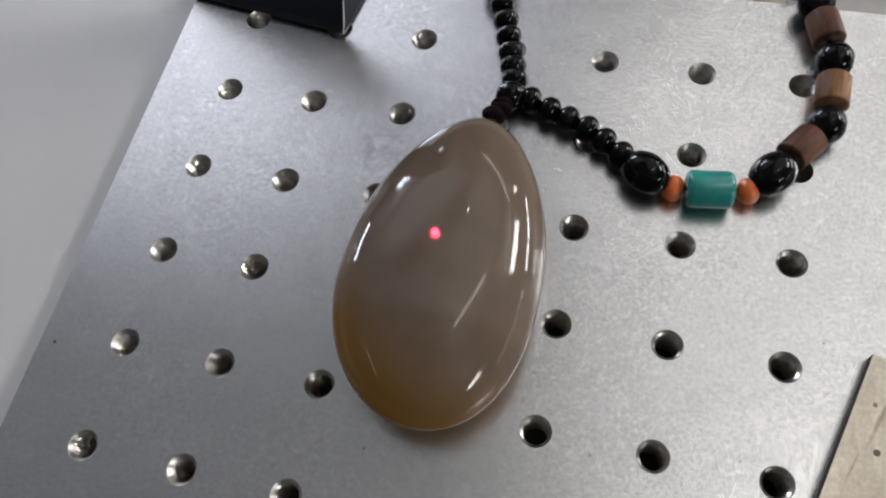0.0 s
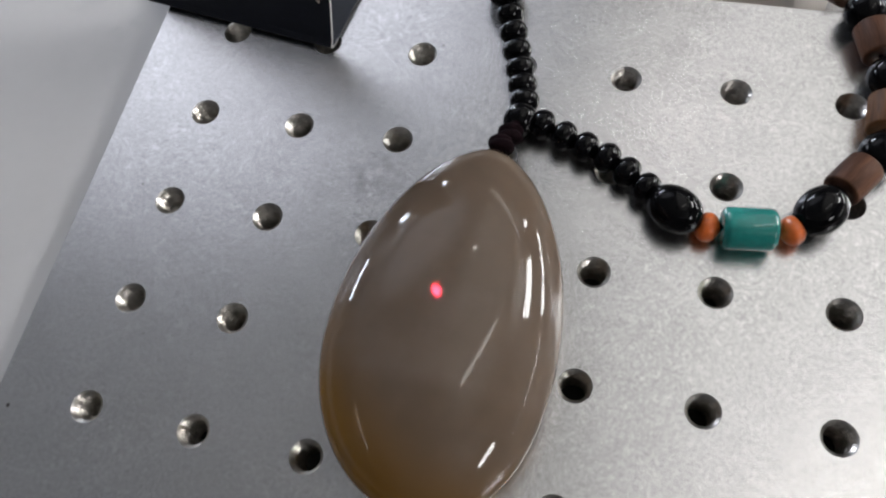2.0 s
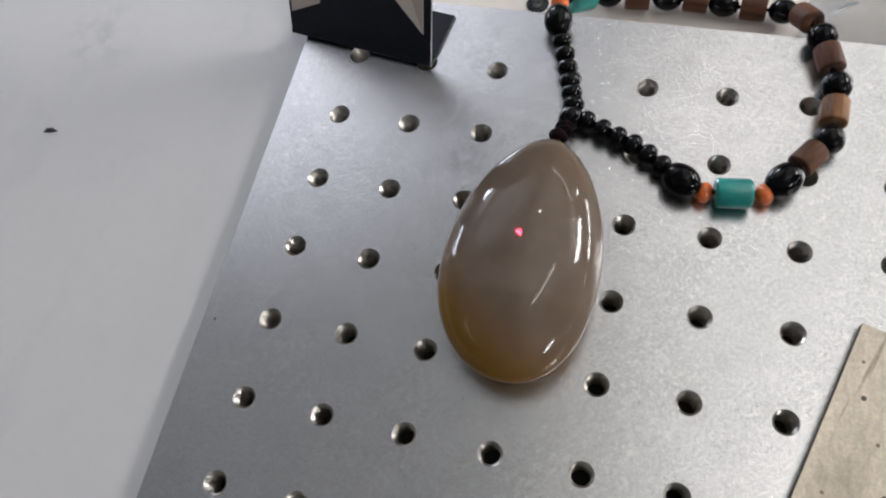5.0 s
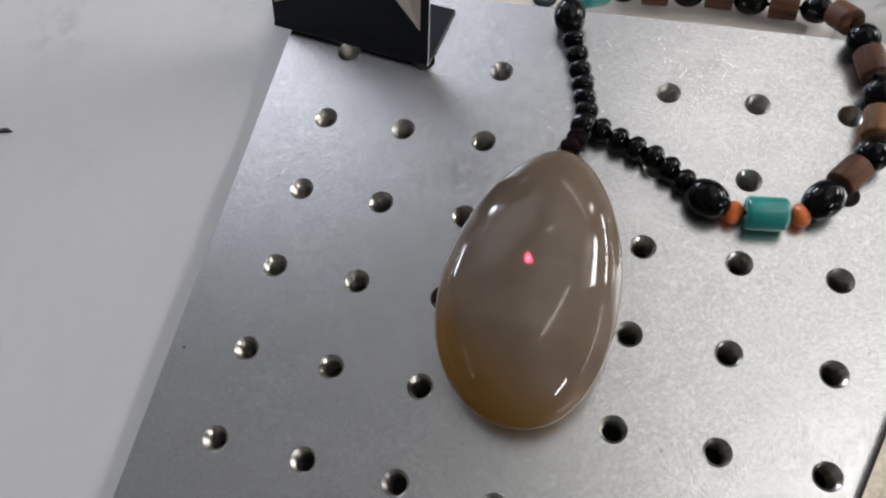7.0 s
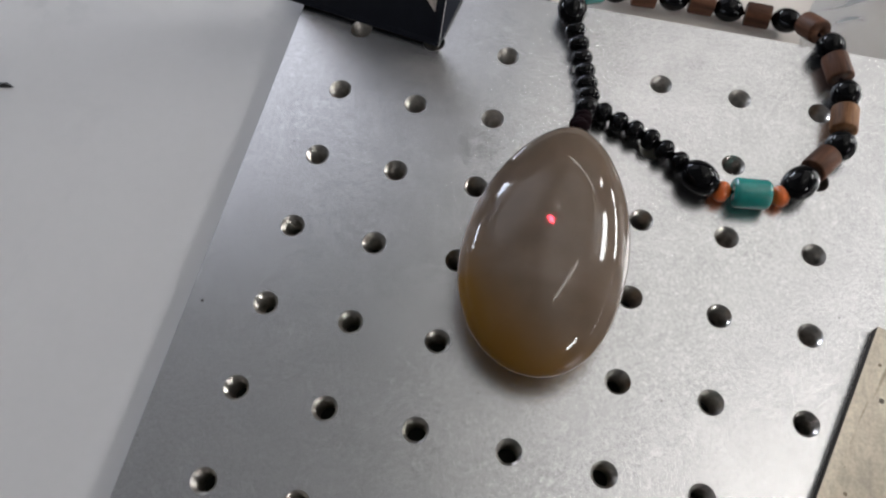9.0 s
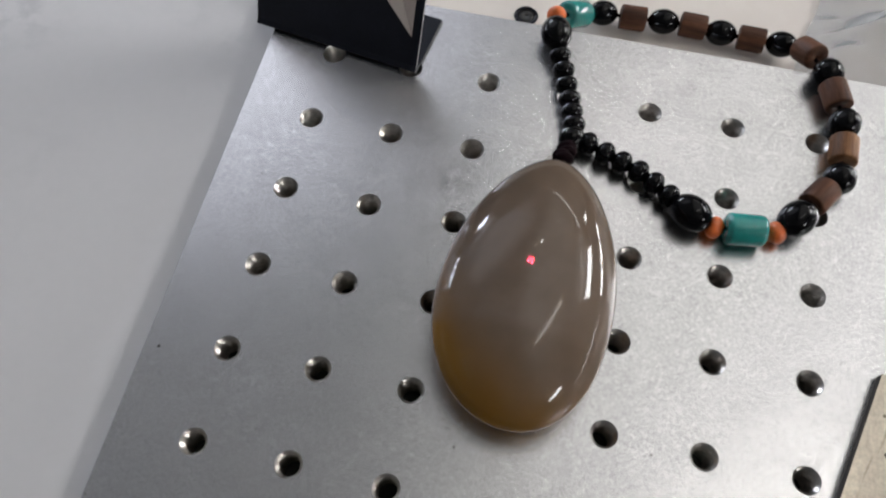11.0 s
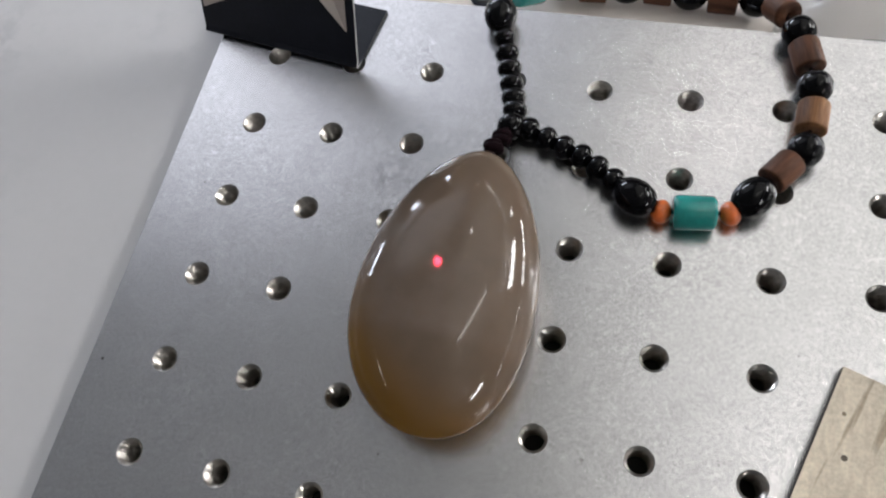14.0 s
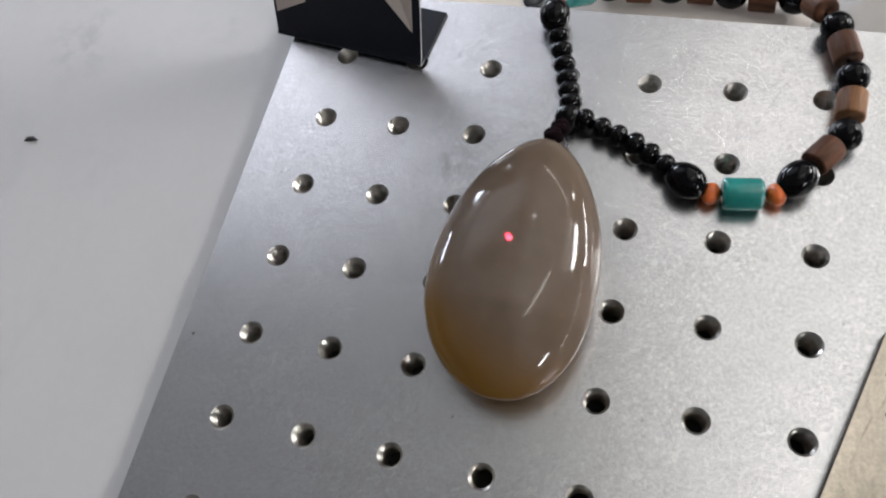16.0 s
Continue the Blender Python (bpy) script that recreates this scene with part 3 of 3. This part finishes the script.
# pale board with a charred cut edge
d = Vector((-0.0147, -0.0495, 0)).normalized()
e = Vector((-d.y, d.x, 0))
o = Vector((0.1667, -0.0445, 0))
BT = 0.003
c4 = [o, o + d * 0.12, o + d * 0.12 + e * 0.11, o + e * 0.11]
board = tagged(new("plywood_board"), "pale plywood offcut with charred cut edges, lying on the plate", "board")
top = [p + Vector((0, 0, BT)) for p in c4]
low = [p + Vector((0, 0, 0.0001)) for p in c4]
link_mesh("sheet", top + low, [(0, 1, 2, 3), (7, 6, 5, 4)] + [(i, (i + 1) % 4, 4 + (i + 1) % 4, 4 + i) for i in range(4)], [M_BOARD, M_CHAR], board)
for p in board.children[0].data.polygons:
    if abs(p.normal.z) < 0.5:
        p.material_index = 1

# small chip on the white board
chip = [(-25, -12), (5, -8), (27, 0), (0, 11), (-22, 6)]
link_mesh("paint_chip", [(-0.1098 + x * 1.15e-4, -0.0204 + y * 1.15e-4, WZ + 0.0001) for x, y in chip] + [(-0.1101, -0.0203, WZ + 0.0012)],
          [(0, 1, 5), (1, 2, 5), (2, 3, 5), (3, 4, 5), (4, 0, 5), (4, 3, 2, 1, 0)], M_SPECK)
tagged(bpy.data.objects["paint_chip"], "tiny black chip of debris on the white board", "debris")

# black bent sheet stand
SL, SR = Vector((-0.0275, 0.0297, 0)), Vector((0.0269, 0.0217, 0))
su = (SR - SL).normalized()
sn = Vector((-su.y, su.x, 0))
SW = (SR - SL).length
LEAN = radians(24)
th = 0.0008
line = [(0.0022 + 0.105 * math.sin(LEAN), 0.0028 + 0.105 * math.cos(LEAN)), (0.0022 - 0.0, 0.0028 + 0.0)]
for q in range(1, 8):
    a = radians(180 + 24 - 0 + q * (90 - 24 + 24) / 8)
    line.append((0.0028 + 0.0022 * math.cos(a), 0.0028 + 0.0022 * math.sin(a)))
line += [(0.0045, 0.0006), (0.0238, 0.0006)]
offs = []
for i, p in enumerate(line):
    a, b = Vector(line[max(i - 1, 0)]), Vector(line[min(i + 1, len(line) - 1)])
    t = (b - a).normalized()
    nrm = Vector((-t.y, t.x))
    offs.append((Vector(p) + nrm * th / 2, Vector(p) - nrm * th / 2))
loop = [a for a, b in offs] + [b for a, b in reversed(offs)]
k = len(loop)
verts = [SL + su * s + sn * p.x + Vector((0, 0, p.y)) for s in (0, SW) for p in loop]
stand = tagged(new("display_stand"), "black bent sheet display stand with painted taupe facets standing on the plate", "stand")
m = len(line)
caps = []
for base in (0, k):
    caps += [(base + i, base + i + 1, base + k - 2 - i, base + k - 1 - i) for i in range(m - 1)]
faces = [(i, (i + 1) % k, k + (i + 1) % k, k + i) for i in range(k)] + caps
body = link_mesh("bent_sheet", verts, faces, [M_BLACKSHEET, M_EDGE], stand)
for q, p in enumerate(body.data.polygons[k:]):
    p.material_index = 0 if q % (m - 1) == m - 2 else 1


def on_panel(s, t, lift=0.0009):
    q = Vector((0.0022 + t * math.sin(LEAN) - lift * math.cos(LEAN), 0.0028 + t * math.cos(LEAN) + lift * math.sin(LEAN)))
    return SL + su * s + sn * q.x + Vector((0, 0, q.y))


# flat pieces paint the pale facets; the right one's shading is its two tones
for name, pts, m in (("inlay", [(0.0522, 0.0095), (0.0522, 0.05), (0.0374, 0.05)], M_FACET), ("inlay", [(0.052, 0.0098), (0.0371, 0.05), (0.0132, 0.05)], M_FACET_LIT),
                     ("inlay", [(0.0013, 0.0068), (0.0128, 0.0122), (0.0128, 0.05), (0.0013, 0.05)], M_FACET)):
    a = [on_panel(*p) for p in pts]
    b = [on_panel(*p, 0.0004) for p in pts]
    k = len(pts)
    link_mesh(name, a + b, [tuple(range(k)), tuple(range(2 * k - 1, k - 1, -1))] + [(i, (i + 1) % k, k + (i + 1) % k, k + i) for i in range(k)], m, body, "flat taupe piece painting a pale facet of the panel")

# ---- necklace ----
necklace = tagged(new("necklace"), "beaded necklace of onyx, wood and turquoise with an agate pendant", "necklace")

# pendant
EX, EY, EL, EH = 0.0745, -0.0081, 0.0742, 0.01335
verts, faces = [], []
NU, NV = 56, 64
for i in range(NU + 1):
    u = 0.5 - 0.5 * math.cos(math.pi * i / NU)
    r = max(0.0, 1 - abs(2 * u ** 1.216 - 1) ** 2.06) ** (1 / 2.06)
    for k in range(NV):
        a = 2 * math.pi * k / NV
        w = 0.0226
        verts.append((EX + 0.0017 * (0.5 - u) - 0.0028 * u * (1 - u) + 0.0014 * max(0.0, (u - 0.62) / 0.38) ** 1.5 + w * r * math.cos(a), EY - EL * u, EH + 0.0003 + EH * r * math.sin(a) + 0.0034 * (0.5 - u)))
for i in range(NU):
    for k in range(NV):
        k2 = (k + 1) % NV
        faces.append((i * NV + k, i * NV + k2, (i + 1) * NV + k2, (i + 1) * NV + k))
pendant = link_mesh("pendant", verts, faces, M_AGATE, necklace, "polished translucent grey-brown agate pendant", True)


def bead_profile(length, radius, kind):
    hole = radius * 0.16
    out = [(hole, -length / 2), ]
    if kind == "round":
        for q in range(1, 14):
            a = math.pi * q / 14
            out.append((max(hole, radius * math.sin(a)), -length / 2 * math.cos(a)))
    else:
        c = radius * (0.3 if kind == "pill" else 0.14)
        for q in range(4):
            a = radians(90 * q / 3)
            out.append((radius - c + c * math.sin(a), -length / 2 + c - c * math.cos(a)))
        for q in range(4):
            a = radians(90 * q / 3)
            out.append((radius - c + c * math.cos(a), length / 2 - c + c * math.sin(a)))
    out.append((hole, length / 2))
    return out


KINDS = {
    "s": ("small_bead", lathe_mesh("small_bead", bead_profile(0.0059, 0.0035, "round"), 24, M_ONYX)),
    "n": ("knot_bead", lathe_mesh("knot_bead", bead_profile(0.0076, 0.0041, "round"), 24, M_ONYX)),
    "o": ("oval_bead", lathe_mesh("oval_bead", bead_profile(0.0124, 0.0049, "round"), 28, M_ONYX)),
    "b": ("black_bead", lathe_mesh("black_bead", bead_profile(0.0096, 0.0046, "round"), 28, M_ONYX)),
    "e": ("black_bead", lathe_mesh("long_black_bead", bead_profile(0.0104, 0.0042, "round"), 28, M_ONYX)),
    "c": ("coral_bead", lathe_mesh("coral_bead", bead_profile(0.0052, 0.0032, "round"), 24, M_CORAL)),
    "t": ("turquoise_bead", lathe_mesh("turquoise_bead", bead_profile(0.0108, 0.0045, "pill"), 28, M_TURQ)),
    "w": ("wood_bead", lathe_mesh("wood_bead", bead_profile(0.0086, 0.0041, "cylinder"), 28, M_WOOD)),
    "v": ("wood_bead", lathe_mesh("wood_bead", bead_profile(0.0086, 0.0041, "cylinder"), 28, M_WOOD2)),
}
RADIUS = {"s": 0.0035, "n": 0.0041, "o": 0.0049, "b": 0.0046, "c": 0.0032, "t": 0.0045, "w": 0.0041, "v": 0.0041}
# millimetres: x, y of each bead along the loop, and its height over the plate where it leaves it
front = [("n", 78.1, 7.4), ("s", 83.2, 7.3), ("s", 88.5, 5), ("s", 93.6, 3), ("s", 98.7, 1), ("s", 103.4, -1.8), ("s", 108, -5), ("o", 114.4, -9.8),
         ("c", 121.4, -12), ("t", 129.5, -11.6), ("c", 138.3, -9.8), ("o", 143.2, -5.1), ("w", 149.4, 3.9), ("b", 154.6, 10.8), ("v", 155.8, 21), ("b", 155.8, 30.4), ("w", 153.3, 40.5), ("b", 150.6, 48)]
back = [("w", 146.2, 58.4, 0.8), ("e", 140.4, 67.6, -7.6), ("w", 130.9, 68.5, -8.6), ("e", 120.9, 69.3, -9), ("w", 111.4, 69.9, -8.6), ("e", 101.6, 69.9, -9), ("w", 91.3, 68.8, -8.6), ("e", 81.1, 68.7, -8.6), ("t", 72, 61.8, -4)]
rising = [("c", 66.1, 53.4, 3.0), ("o", 67.3, 44.5, 4.9), ("s", 69.8, 37.3, 3.4), ("s", 71.8, 32, 3.4), ("s", 73.6, 26.7, 3.4), ("s", 75.3, 21.7, 3.4), ("s", 76.7, 17.2, 3.4), ("s", 78, 12.9, 3.5)]
loop = [(k, x, y, RADIUS[k] * 1000) for k, x, y in front] + back + rising
pts = [Vector((x, y, z)) / 1000 for _, x, y, z in loop]
spin = random.Random(5)
for i, (k, *_) in enumerate(loop):
    p = pts[i]
    t = (pts[(i + 1) % len(pts)] - pts[i - 1]).normalized()
    q = t.to_track_quat("Z", "Y").to_matrix().to_4x4() @ pose(0, 0, 0, 0, 0, spin.uniform(0, 360))
    child(KINDS[k][0], KINDS[k][1], necklace, Matrix.Translation(p) @ q)
cord = tube_mesh("cord", pts + [pts[0]], 0.0006, M_CORD)
child("cord", cord, necklace)
# knot between the loop and the pendant
knot = []
for q in range(90):
    f = q / 89
    a = f * 2 * math.pi * 3.4
    w = 0.0013 + 0.0006 * math.sin(f * 9)
    knot.append((0.0772 + 0.0004 * math.sin(f * 7) - 0.001 * f + w * math.cos(a), 0.0022 - f * 0.0085, 0.0072 + f * 0.0062 + w * math.sin(a)))
child("knot", tube_mesh("knot", knot, 0.0013, M_CORD, 8), necklace, None, "dark maroon cord knot")
core = [(0.0778, 0.006, 0.005), (0.0772, 0.0015, 0.0078), (0.0765, -0.003, 0.011), (0.0758, -0.0075, 0.0135), (0.0757, -0.0105, 0.0145)]
child("cord", tube_mesh("cord", core, 0.0014, M_CORD, 10), necklace)
